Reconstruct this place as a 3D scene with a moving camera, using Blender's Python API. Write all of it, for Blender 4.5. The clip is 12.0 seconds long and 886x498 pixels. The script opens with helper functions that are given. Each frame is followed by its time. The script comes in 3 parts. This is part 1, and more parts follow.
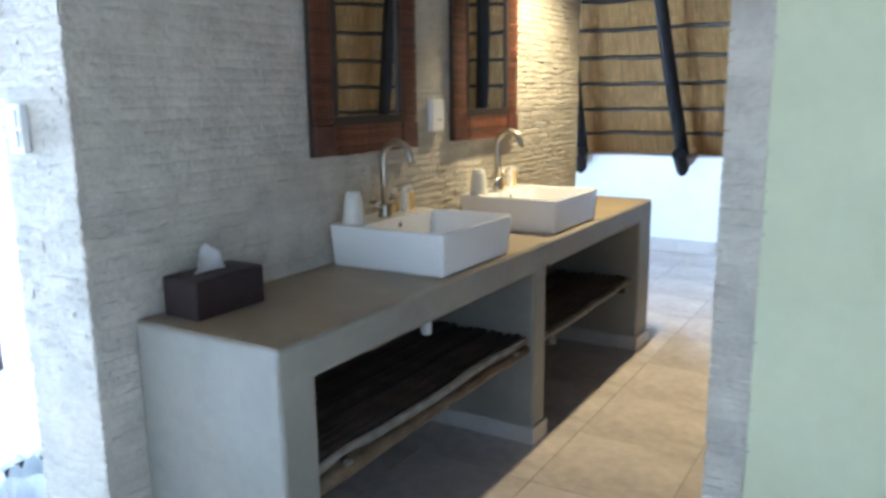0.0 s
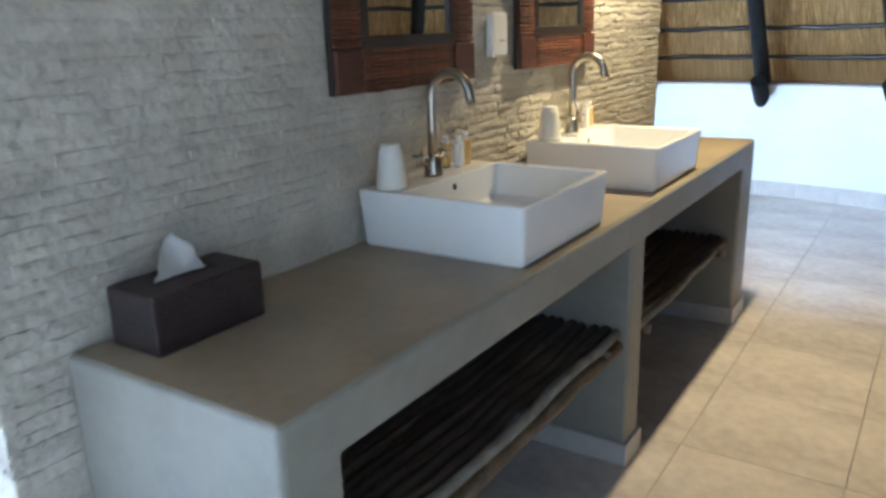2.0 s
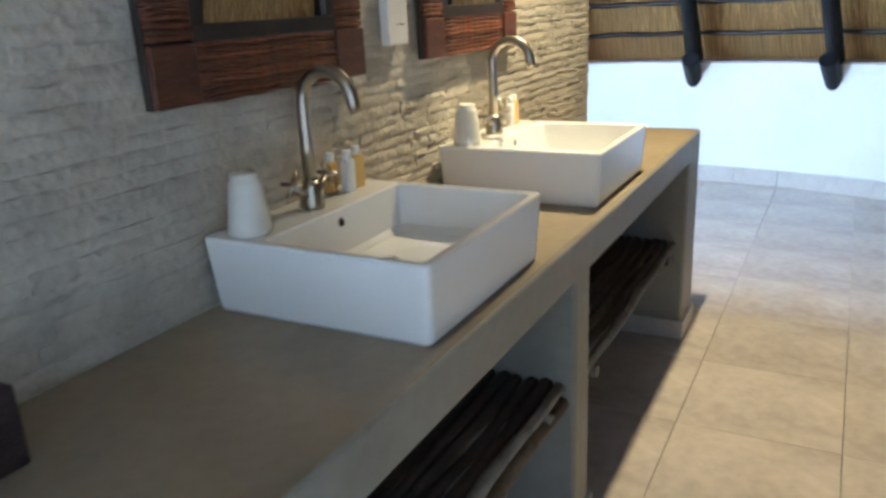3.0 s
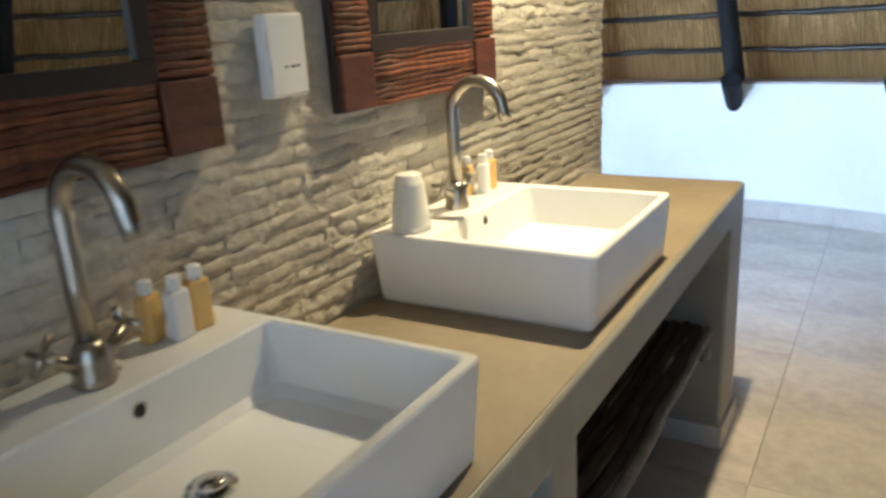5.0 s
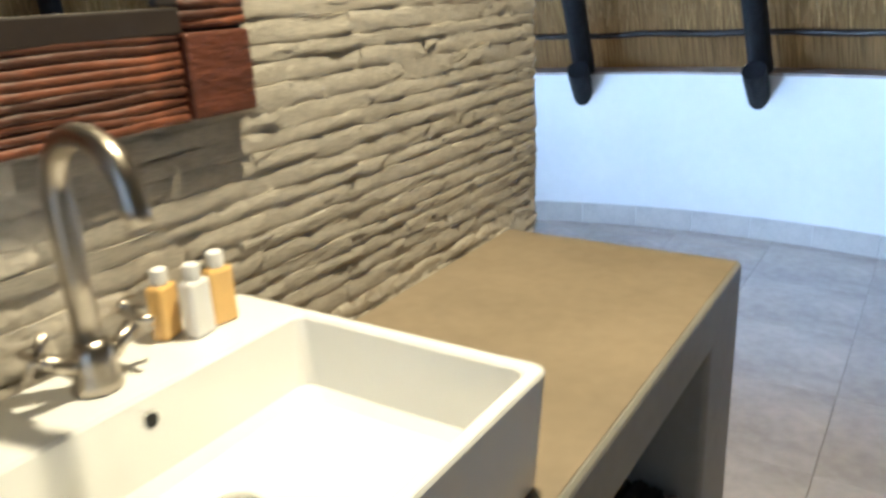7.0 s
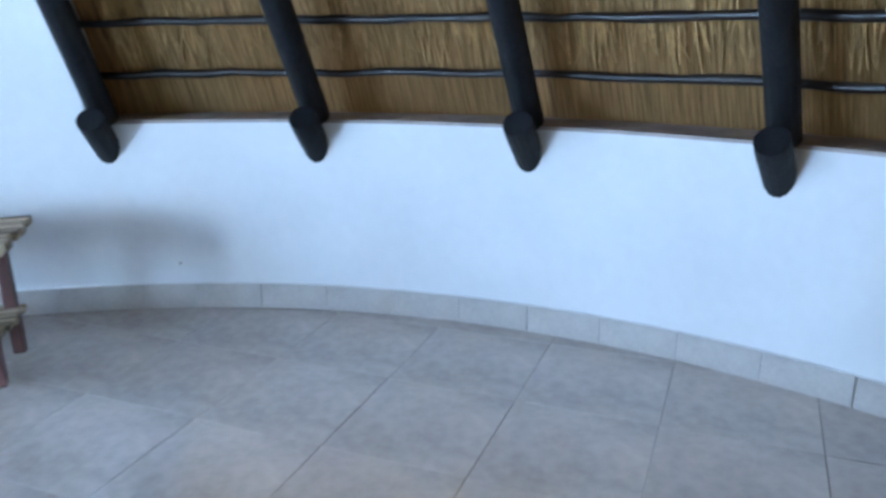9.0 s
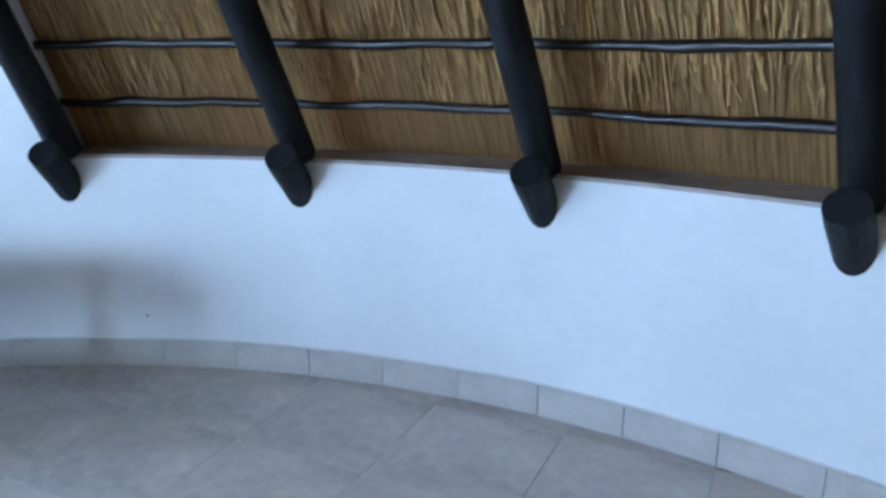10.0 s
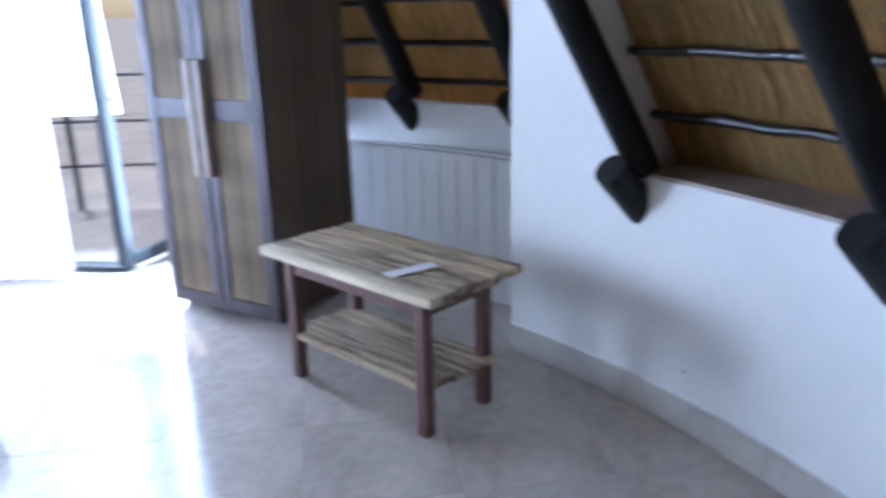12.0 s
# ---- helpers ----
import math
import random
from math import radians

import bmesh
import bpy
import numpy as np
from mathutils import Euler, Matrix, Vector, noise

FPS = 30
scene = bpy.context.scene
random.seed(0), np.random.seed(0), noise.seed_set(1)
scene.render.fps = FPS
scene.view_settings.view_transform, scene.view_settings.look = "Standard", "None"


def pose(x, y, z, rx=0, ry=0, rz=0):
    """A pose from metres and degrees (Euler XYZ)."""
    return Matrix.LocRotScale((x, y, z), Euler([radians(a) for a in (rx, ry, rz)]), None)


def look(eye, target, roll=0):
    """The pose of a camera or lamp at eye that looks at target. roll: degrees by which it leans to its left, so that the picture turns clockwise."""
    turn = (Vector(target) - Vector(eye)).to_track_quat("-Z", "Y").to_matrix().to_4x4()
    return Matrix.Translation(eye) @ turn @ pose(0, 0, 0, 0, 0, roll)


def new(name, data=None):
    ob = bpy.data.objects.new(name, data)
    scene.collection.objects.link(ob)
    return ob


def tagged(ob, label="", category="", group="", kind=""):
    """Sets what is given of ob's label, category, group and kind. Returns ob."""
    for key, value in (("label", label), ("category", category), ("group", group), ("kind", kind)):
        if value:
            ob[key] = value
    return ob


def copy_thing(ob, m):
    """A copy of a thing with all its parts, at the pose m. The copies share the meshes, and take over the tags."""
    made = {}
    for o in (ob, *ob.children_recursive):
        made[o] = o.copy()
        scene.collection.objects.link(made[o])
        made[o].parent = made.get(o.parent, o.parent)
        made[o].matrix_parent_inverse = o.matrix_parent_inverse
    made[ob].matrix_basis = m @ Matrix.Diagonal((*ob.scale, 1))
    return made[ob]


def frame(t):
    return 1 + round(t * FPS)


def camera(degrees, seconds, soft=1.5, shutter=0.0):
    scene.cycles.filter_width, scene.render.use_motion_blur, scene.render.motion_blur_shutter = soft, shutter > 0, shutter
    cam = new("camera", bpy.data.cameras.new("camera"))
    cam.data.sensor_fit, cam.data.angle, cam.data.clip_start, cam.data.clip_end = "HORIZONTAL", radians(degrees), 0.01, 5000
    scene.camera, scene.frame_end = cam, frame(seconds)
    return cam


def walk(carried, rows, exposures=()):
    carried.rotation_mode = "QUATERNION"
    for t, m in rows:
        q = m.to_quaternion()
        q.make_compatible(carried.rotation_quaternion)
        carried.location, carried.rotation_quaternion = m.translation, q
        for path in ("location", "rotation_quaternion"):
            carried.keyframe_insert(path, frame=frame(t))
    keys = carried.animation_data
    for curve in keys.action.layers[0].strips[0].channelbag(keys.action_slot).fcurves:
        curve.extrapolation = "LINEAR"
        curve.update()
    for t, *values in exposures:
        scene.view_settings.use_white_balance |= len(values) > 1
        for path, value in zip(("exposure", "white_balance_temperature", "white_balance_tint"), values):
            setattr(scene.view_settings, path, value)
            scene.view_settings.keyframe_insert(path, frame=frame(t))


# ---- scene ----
cam = camera(60.31, 12.0, soft=3.0, shutter=0.4)
# seconds, x, y, z, tilt, lean, heading
ROWS = [
    (0.0, 1.666, 0.090, 1.355, 78.73, -0.67, 31.44),
    (0.5, 1.552, 0.146, 1.351, 75.58, -0.95, 34.33),
    (1.0, 1.412, 0.242, 1.333, 74.38, -1.79, 32.59),
    (1.5, 1.324, 0.404, 1.331, 73.22, -1.71, 33.77),
    (2.0, 1.193, 0.655, 1.314, 73.68, -1.68, 33.70),
    (2.5, 1.085, 0.894, 1.317, 72.93, -2.23, 30.58),
    (3.0, 0.998, 1.124, 1.310, 72.10, -2.80, 28.46),
    (3.2, 0.998, 1.205, 1.311, 72.07, -2.88, 30.86),
    (4.8, 0.866, 1.717, 1.326, 73.27, -3.65, 32.26),
    (5.0, 0.867, 1.796, 1.329, 72.98, -3.47, 31.19),
    (5.5, 0.887, 2.028, 1.330, 72.49, -2.83, 35.27),
    (6.0, 0.860, 2.265, 1.315, 71.31, -2.24, 36.18),
    (6.5, 0.776, 2.522, 1.319, 71.06, -2.40, 35.16),
    (7.0, 0.770, 2.775, 1.308, 71.08, -3.03, 33.77),
    (7.5, 0.765, 3.068, 1.298, 71.01, -1.03, 32.71),
    (7.7, 0.760, 3.195, 1.287, 71.01, -1.23, 31.97),
    (9.3, 0.792, 4.111, 1.283, 72.57, -0.84, 21.50),
    (9.5, 0.769, 4.197, 1.275, 73.19, -1.29, 22.92),
    (9.8, 0.780, 4.398, 1.275, 73.58, -0.37, 25.65),
    (10.0, 0.758, 4.499, 1.275, 73.97, -0.27, 25.96),
    (10.2, 0.743, 4.579, 1.277, 74.40, -0.80, 26.52),
    (10.5, 0.735, 4.723, 1.283, 74.61, -0.66, 31.57),
    (10.7, 0.768, 4.865, 1.291, 74.99, 0.05, 39.18),
    (10.9, 0.774, 5.008, 1.297, 75.04, 0.46, 46.51),
    (11.0, 0.779, 5.065, 1.313, 74.68, 0.56, 50.80),
    (11.3, 0.732, 5.173, 1.324, 72.94, -1.02, 60.34),
    (11.5, 0.706, 5.230, 1.335, 72.81, -1.57, 66.00),
    (11.6, 0.693, 5.276, 1.340, 72.87, -1.93, 71.00),
    (11.8, 0.646, 5.340, 1.355, 72.59, -1.15, 74.85),
    (12.0, 0.622, 5.387, 1.371, 72.48, -1.46, 81.25),
]
EXPOSURES = [(0.0, 0.28, 5650, 10), (1.0, 0.36, 5650, 10), (2.5, 0.20, 5700, 9), (5.0, 0.12, 5650, 9), (6.0, -0.03, 5450, 9), (6.5, -0.12, 5350, 9), (7.5, -0.15, 5300, 11), (9.5, -0.55, 5300, 8), (10.5, -0.70, 5500, 12), (11.5, -0.75, 5900, 15), (12.0, -0.62, 5800, 19)]
walk(cam, [(t, pose(x, y, z, tilt, 0, heading) @ pose(0, 0, 0, 0, 0, lean)) for t, x, y, z, tilt, lean, heading in ROWS], EXPOSURES)

# the round room: axis, inner radius, wall height, slope of the roof
CX, CY, R, WALL_H = -0.117, 3.05, 3.727, 0.826
SLOPE = 1.6
ALC = 4.20


def polar(deg, r, z=0.0):
    a = radians(deg)
    return Vector((CX + r * math.cos(a), CY + r * math.sin(a), z))


# ---- light ----
world = bpy.data.worlds.new("sky")
scene.world = world
world.use_nodes = True
sky = world.node_tree.nodes.new("ShaderNodeTexSky")
sky.sky_type, sky.sun_disc = "NISHITA", False
sky.sun_elevation, sky.sun_rotation = radians(50), radians(250)
world.node_tree.links.new(sky.outputs["Color"], world.node_tree.nodes["Background"].inputs["Color"])
world.node_tree.nodes["Background"].inputs["Strength"].default_value = 0.15

sun = new("sun", bpy.data.lights.new("sun", "SUN"))
sun.data.energy, sun.data.angle, sun.data.color = 5.0, radians(0.5), (1, 0.95, 0.88)
sun.matrix_world = look((-10, -4, 14), (0, 0, 0))


def area(name, eye, target, w, h, watts, colour):
    lamp = new(name, bpy.data.lights.new(name, "AREA"))
    lamp.data.shape, lamp.data.size, lamp.data.size_y = "RECTANGLE", w, h
    lamp.data.energy, lamp.data.color = watts, colour
    lamp.matrix_world = look(eye, target)
    return lamp


DAY = (0.60, 0.80, 1.0)
area("daylight_glass_door", polar(178, R + 0.16, 1.42), polar(178, 0, 0.6), 2.1, 1.2, 660, DAY)
area("daylight_window", polar(216, R + 0.16, 1.1), polar(216, 0, 0.9), 2.0, 1.8, 620, DAY)
area("daylight_entrance", polar(155, R + 0.16, 1.05), polar(155, 0, 0.9), 0.75, 1.9, 140, DAY)
# added fill behind the wardrobe that brightens the alcove; its opening is assumed
area("alcove_fill", polar(148.6, ALC - 0.2, 1.5), polar(130, ALC - 0.25, 0.7), 0.45, 1.0, 48, DAY)
area("daylight_entry", polar(299, R + 0.16, 1.05), polar(299, 0, 0.95), 1.7, 1.9, 5.3, DAY)

LAMP_AT = Vector((0.45, 3.57, 2.38))
LAMP_AIM = Vector((0.42, 3.66, 0.85))
spot = new("spot_bulb", bpy.data.lights.new("spot_bulb", "SPOT"))
spot.data.energy, spot.data.color, spot.data.spot_size, spot.data.spot_blend = 225, (1.0, 0.785, 0.43), radians(110), 1.0
spot.data.shadow_soft_size = 0.03
spot.matrix_world = look(LAMP_AT, LAMP_AIM)


# ---- materials ----
def material(name, base, rough=0.6, metal=0.0, var=0.0, scale=8.0, bump=0.0, bscale=60.0, stretch=(1, 1, 1), per_piece=0.0, uv=False, second=None, spec=0.5, coat=0.0):
    """A Principled material with colour variation at two scales, bump, and a shift of tone from piece to piece."""
    m = bpy.data.materials.new(name)
    m.use_nodes = True
    nt = m.node_tree
    n, l = nt.nodes, nt.links
    p = n["Principled BSDF"]
    p.inputs["Roughness"].default_value, p.inputs["Metallic"].default_value = rough, metal
    p.inputs["Specular IOR Level"].default_value = spec
    p.inputs["Coat Weight"].default_value = coat
    tc, mp = n.new("ShaderNodeTexCoord"), n.new("ShaderNodeMapping")
    mp.inputs["Scale"].default_value = stretch
    l.new(tc.outputs["UV" if uv else "Object"], mp.inputs["Vector"])
    big, fine = n.new("ShaderNodeTexNoise"), n.new("ShaderNodeTexNoise")
    big.inputs["Scale"].default_value, fine.inputs["Scale"].default_value = scale, scale * 9
    big.inputs["Detail"].default_value = fine.inputs["Detail"].default_value = 5
    for t in (big, fine):
        l.new(mp.outputs["Vector"], t.inputs["Vector"])
    add = n.new("ShaderNodeMath")
    add.operation = "MULTIPLY_ADD"
    add.inputs[1].default_value = 0.45
    l.new(fine.outputs["Fac"], add.inputs[0])
    l.new(big.outputs["Fac"], add.inputs[2])
    ramp = n.new("ShaderNodeValToRGB")
    other = second or tuple(c * (1 - var) for c in base)
    light = tuple(min(1, c * (1 + var * 0.6)) for c in base)
    ramp.color_ramp.elements[0].position, ramp.color_ramp.elements[1].position = 0.5, 0.95
    ramp.color_ramp.elements[0].color, ramp.color_ramp.elements[1].color = (*other, 1), (*light, 1)
    l.new(add.outputs[0], ramp.inputs["Fac"])
    colour = ramp.outputs["Color"]
    if per_piece:
        info, hue = n.new("ShaderNodeObjectInfo"), n.new("ShaderNodeHueSaturation")
        rng = n.new("ShaderNodeMapRange")
        rng.inputs["To Min"].default_value, rng.inputs["To Max"].default_value = 1 - per_piece, 1 + per_piece
        l.new(info.outputs["Random"], rng.inputs["Value"])
        geo, mul = n.new("ShaderNodeNewGeometry"), n.new("ShaderNodeMath")
        r2 = n.new("ShaderNodeMapRange")
        r2.inputs["To Min"].default_value, r2.inputs["To Max"].default_value = 1 - per_piece, 1 + per_piece
        l.new(geo.outputs["Random Per Island"], r2.inputs["Value"])
        mul.operation = "MULTIPLY"
        l.new(rng.outputs["Result"], mul.inputs[0])
        l.new(r2.outputs["Result"], mul.inputs[1])
        l.new(mul.outputs[0], hue.inputs["Value"])
        l.new(colour, hue.inputs["Color"])
        colour = hue.outputs["Color"]
    l.new(colour, p.inputs["Base Color"])
    if bump:
        b, bn = n.new("ShaderNodeBump"), n.new("ShaderNodeTexNoise")
        bn.inputs["Scale"].default_value, bn.inputs["Detail"].default_value = bscale, 6
        l.new(mp.outputs["Vector"], bn.inputs["Vector"])
        b.inputs["Strength"].default_value, b.inputs["Distance"].default_value = bump, 0.01
        l.new(bn.outputs["Fac"], b.inputs["Height"])
        l.new(b.outputs["Normal"], p.inputs["Normal"])
    return m


STONE = material("ledge_stone", (0.52, 0.475, 0.40), 0.9, var=0.2, scale=9, bump=0.7, bscale=48, per_piece=0.045)
PLASTER = material("white_plaster", (0.80, 0.80, 0.80), 0.75, var=0.05, scale=2.5, bump=0.12, bscale=40)
GREEN_PLASTER = material("pale_green_plaster", (0.60, 0.62, 0.42), 0.8, var=0.06, scale=3, bump=0.15, bscale=30)
CEMENT = material("grey_screed", (0.275, 0.262, 0.228), 0.45, var=0.16, scale=3.5, bump=0.08, bscale=25)
TOP_CEMENT = material("tan_screed", (0.268, 0.213, 0.146), 0.4, var=0.2, scale=4, bump=0.06, bscale=25)
TILE = material("beige_stone_tile", (0.53, 0.473, 0.433), 0.17, var=0.27, scale=2.6, bump=0.03, bscale=14, per_piece=0.03, spec=0.75)
SKIRT = material("skirting_tile", (0.51, 0.475, 0.44), 0.35, var=0.16, scale=7, per_piece=0.006)
GROUT = material("grout", (0.45, 0.41, 0.37), 0.9, var=0.2)
LEDGE = material("ring_beam_concrete", (0.46, 0.39, 0.36), 0.9, var=0.25, scale=10, bump=0.5)
THATCH = material("thatch", (0.37, 0.222, 0.08), 0.85, var=0.6, scale=1.0, bump=1.0, bscale=2.6, stretch=(95, 3.0, 1), uv=True)
REED = material("thatch_reed", (0.40, 0.25, 0.095), 0.8, var=0.35, scale=10, per_piece=0.3)
POLE = material("dark_stained_pole", (0.012, 0.012, 0.014), 0.6, var=0.4, scale=14, bump=0.5, bscale=30, stretch=(1, 1, 0.3), spec=0.2)
BATTEN = material("dark_glossy_batten", (0.014, 0.010, 0.010), 0.33, var=0.4, scale=20, bump=0.4, bscale=30)
CERAMIC = material("white_ceramic", (0.83, 0.83, 0.82), 0.07, var=0.01, scale=3, coat=0.3)
STEEL = material("brushed_nickel", (0.42, 0.38, 0.32), 0.28, 1.0, var=0.12, scale=20)
CHROME = material("chrome", (0.75, 0.75, 0.74), 0.08, 1.0)
BLACK = material("black_void", (0.01, 0.01, 0.01), 0.6)
TWIG = material("red_brown_twig", (0.16, 0.048, 0.019), 0.58, var=0.6, scale=11, bump=0.6, bscale=40, per_piece=0.45)
FRAME_DARK = material("dark_frame", (0.03, 0.022, 0.018), 0.45, var=0.3, scale=10)
CORNER = material("dark_corner_wood", (0.10, 0.032, 0.016), 0.45, var=0.5, scale=9, bump=0.4, bscale=30, stretch=(1, 1, 4))
MIRROR = material("mirror_glass", (0.88, 0.89, 0.88), 0.015, 1.0)
PLASTIC = material("white_plastic", (0.80, 0.79, 0.78), 0.35, var=0.03)
TUMBLER = material("frosted_tumbler", (0.74, 0.72, 0.66), 0.35, var=0.05, scale=20)
AMBER = material("amber_gel", (0.80, 0.52, 0.18), 0.15, var=0.1)
LEATHER = material("dark_brown_leather", (0.028, 0.014, 0.014), 0.5, var=0.35, scale=30, bump=0.6, bscale=160)
TISSUE = material("tissue_paper", (0.82, 0.80, 0.78), 0.9, var=0.04)
SLAT = material("dark_branch", (0.06, 0.042, 0.03), 0.7, var=0.5, scale=10, bump=0.7, bscale=40, per_piece=0.4)
BROWN_SLAT = material("brown_branch", (0.17, 0.115, 0.065), 0.7, var=0.5, scale=10, bump=0.7, bscale=40)
PALE_SLAT = material("pale_branch", (0.27, 0.24, 0.20), 0.75, var=0.4, scale=16, bump=0.7, bscale=50)
DRIFT = material("weathered_plank", (0.44, 0.345, 0.235), 0.75, var=0.85, scale=3.4, bump=0.6, bscale=9, stretch=(1.2, 12, 12), per_piece=0.22)
PALE_PLANK = material("pale_sapwood_plank", (0.60, 0.50, 0.36), 0.7, var=0.4, scale=2.5, bump=0.5, bscale=9, stretch=(1.2, 12, 12))
TABLE_LEG = material("red_brown_timber", (0.12, 0.05, 0.042), 0.5, var=0.35, scale=8, bump=0.3, bscale=30)
WARD_FRAME = material("dark_purple_brown_timber", (0.060, 0.042, 0.054), 0.5, var=0.3, scale=7, bump=0.3, bscale=30)
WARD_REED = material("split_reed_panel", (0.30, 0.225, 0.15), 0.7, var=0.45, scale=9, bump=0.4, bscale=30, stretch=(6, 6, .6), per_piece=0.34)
# nearly the door reed's settings, base colour about a third as bright
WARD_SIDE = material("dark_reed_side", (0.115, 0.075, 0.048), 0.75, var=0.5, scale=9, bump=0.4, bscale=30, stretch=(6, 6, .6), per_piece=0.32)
HANDLE_WOOD = material("pale_timber_handle", (0.30, 0.23, 0.20), 0.5, var=0.2, scale=12)
SHEER = material("sheer_curtain", (0.84, 0.82, 0.86), 0.9, var=0.03, scale=3)
DOOR_DARK = material("blue_grey_frame", (0.035, 0.05, 0.06), 0.45, var=0.2)
BAG = material("thin_plastic_bag", (0.66, 0.72, 0.78), 0.25, var=0.1, scale=9)
BIN = material("dark_bin", (0.04, 0.04, 0.045), 0.4, var=0.2)
BENCH = material("pale_bed_timber", (0.20, 0.15, 0.15), 0.6, var=0.2, scale=6, stretch=(1, 6, 6))
LINEN = material("white_linen", (0.82, 0.81, 0.80), 0.9, var=0.04, bump=0.2, bscale=30)
BOARD = material("white_painted_board", (0.78, 0.79, 0.80), 0.5, var=0.05, scale=4)
GROUND = material("pale_ground", (0.62, 0.58, 0.52), 0.95, var=0.25, scale=2, bump=0.4)
PAPER = material("paper", (0.82, 0.82, 0.86), 0.8, var=0.05)
GLASS = bpy.data.materials.new("window_glass")
GLASS.use_nodes = True
GLASS.node_tree.nodes["Principled BSDF"].inputs["Transmission Weight"].default_value = 1.0
GLASS.node_tree.nodes["Principled BSDF"].inputs["Roughness"].default_value = 0.0
GLASS.node_tree.nodes["Principled BSDF"].inputs["IOR"].default_value = 1.05
# sheer cloth lets the daylight through
for sheer, glow in ((SHEER, 0.75), (BAG, 0.3)):
    nt = sheer.node_tree
    mix, tr = nt.nodes.new("ShaderNodeMixShader"), nt.nodes.new("ShaderNodeBsdfTranslucent")
    tr.inputs["Color"].default_value = (0.70, 0.67, 0.72, 1)
    mix.inputs["Fac"].default_value = glow
    nt.links.new(nt.nodes["Principled BSDF"].outputs[0], mix.inputs[1])
    nt.links.new(tr.outputs[0], mix.inputs[2])
    nt.links.new(mix.outputs[0], nt.nodes["Material Output"].inputs["Surface"])


# ---- mesh helpers ----
def mesh_of(name, bm, mat, smooth=False):
    me = bpy.data.meshes.new(name)
    bm.normal_update()
    bm.to_mesh(me)
    bm.free()
    me.materials.append(mat)
    if smooth:
        me.polygons.foreach_set("use_smooth", [True] * len(me.polygons))
    return me


def thing(name, label, category, at=None, group="", kind=""):
    ob = new(name)
    ob.empty_display_size = 0.1
    if at is not None:
        ob.matrix_world = at
    return tagged(ob, label, category, group, kind)


def part(name, bm, mat, parent, label="", smooth=False, m=None):
    ob = new(name, mesh_of(name, bm, mat, smooth))
    ob.parent = parent
    if m is not None:
        ob.matrix_basis = m
    return tagged(ob, label)


def piece(name, me, parent, m):
    ob = new(name, me)
    ob.parent = parent
    ob.matrix_basis = m
    return ob


def solid(name, bm, mat, label, category, kind="structure", smooth=False):
    return tagged(new(name, mesh_of(name, bm, mat, smooth)), label, category, "", kind)


def box(lo, hi, bevel=0.004, bm=None, segs=2, taper=0.0):
    own = bmesh.new()
    bmesh.ops.create_cube(own, size=1.0)
    for v in own.verts:
        v.co = Vector([(lo[i] + hi[i]) / 2 + v.co[i] * (hi[i] - lo[i]) for i in range(3)])
    if taper:
        c = (Vector(lo) + Vector(hi)) / 2
        for v in own.verts:
            if v.co.z < c.z:
                v.co.x, v.co.y = c.x + (v.co.x - c.x) * (1 - taper), c.y + (v.co.y - c.y) * (1 - taper)
    if bevel:
        bmesh.ops.bevel(own, geom=own.edges[:], offset=bevel, segments=segs, affect="EDGES", profile=0.5)
    if bm is None:
        return own
    me = bpy.data.meshes.new("tmp")
    own.to_mesh(me)
    own.free()
    bm.from_mesh(me)
    bpy.data.meshes.remove(me)
    return bm


def tube(points, radii, sides=10, bm=None, cap=True):
    """A round bar along points, with a radius at each."""
    bm = bm or bmesh.new()
    rings = []
    pts = [Vector(p) for p in points]
    side = None
    for i, p in enumerate(pts):
        d = (pts[min(i + 1, len(pts) - 1)] - pts[max(i - 1, 0)]).normalized()
        if side is None:
            side = d.orthogonal().normalized()
        side = (side - d * side.dot(d)).normalized()
        up = d.cross(side)
        r = radii[i] if isinstance(radii, (list, tuple)) else radii
        rings.append([bm.verts.new(p + (side * math.cos(2 * math.pi * k / sides) + up * math.sin(2 * math.pi * k / sides)) * r) for k in range(sides)])
    for a, b in zip(rings, rings[1:]):
        for k in range(sides):
            bm.faces.new((a[k], a[(k + 1) % sides], b[(k + 1) % sides], b[k]))
    if cap:
        bm.faces.new(rings[0][::-1])
        bm.faces.new(rings[-1])
    return bm


def lathe(profile, sides=24, bm=None):
    """A turned body: profile of (radius, height) about z, closed at both ends where the radius is not 0."""
    bm = bm or bmesh.new()
    rings = [[bm.verts.new((r * math.cos(2 * math.pi * k / sides), r * math.sin(2 * math.pi * k / sides), z)) for k in range(sides)] for r, z in profile]
    for a, b in zip(rings, rings[1:]):
        for k in range(sides):
            bm.faces.new((a[k], a[(k + 1) % sides], b[(k + 1) % sides], b[k]))
    bm.faces.new(rings[0][::-1])
    bm.faces.new(rings[-1])
    return bm


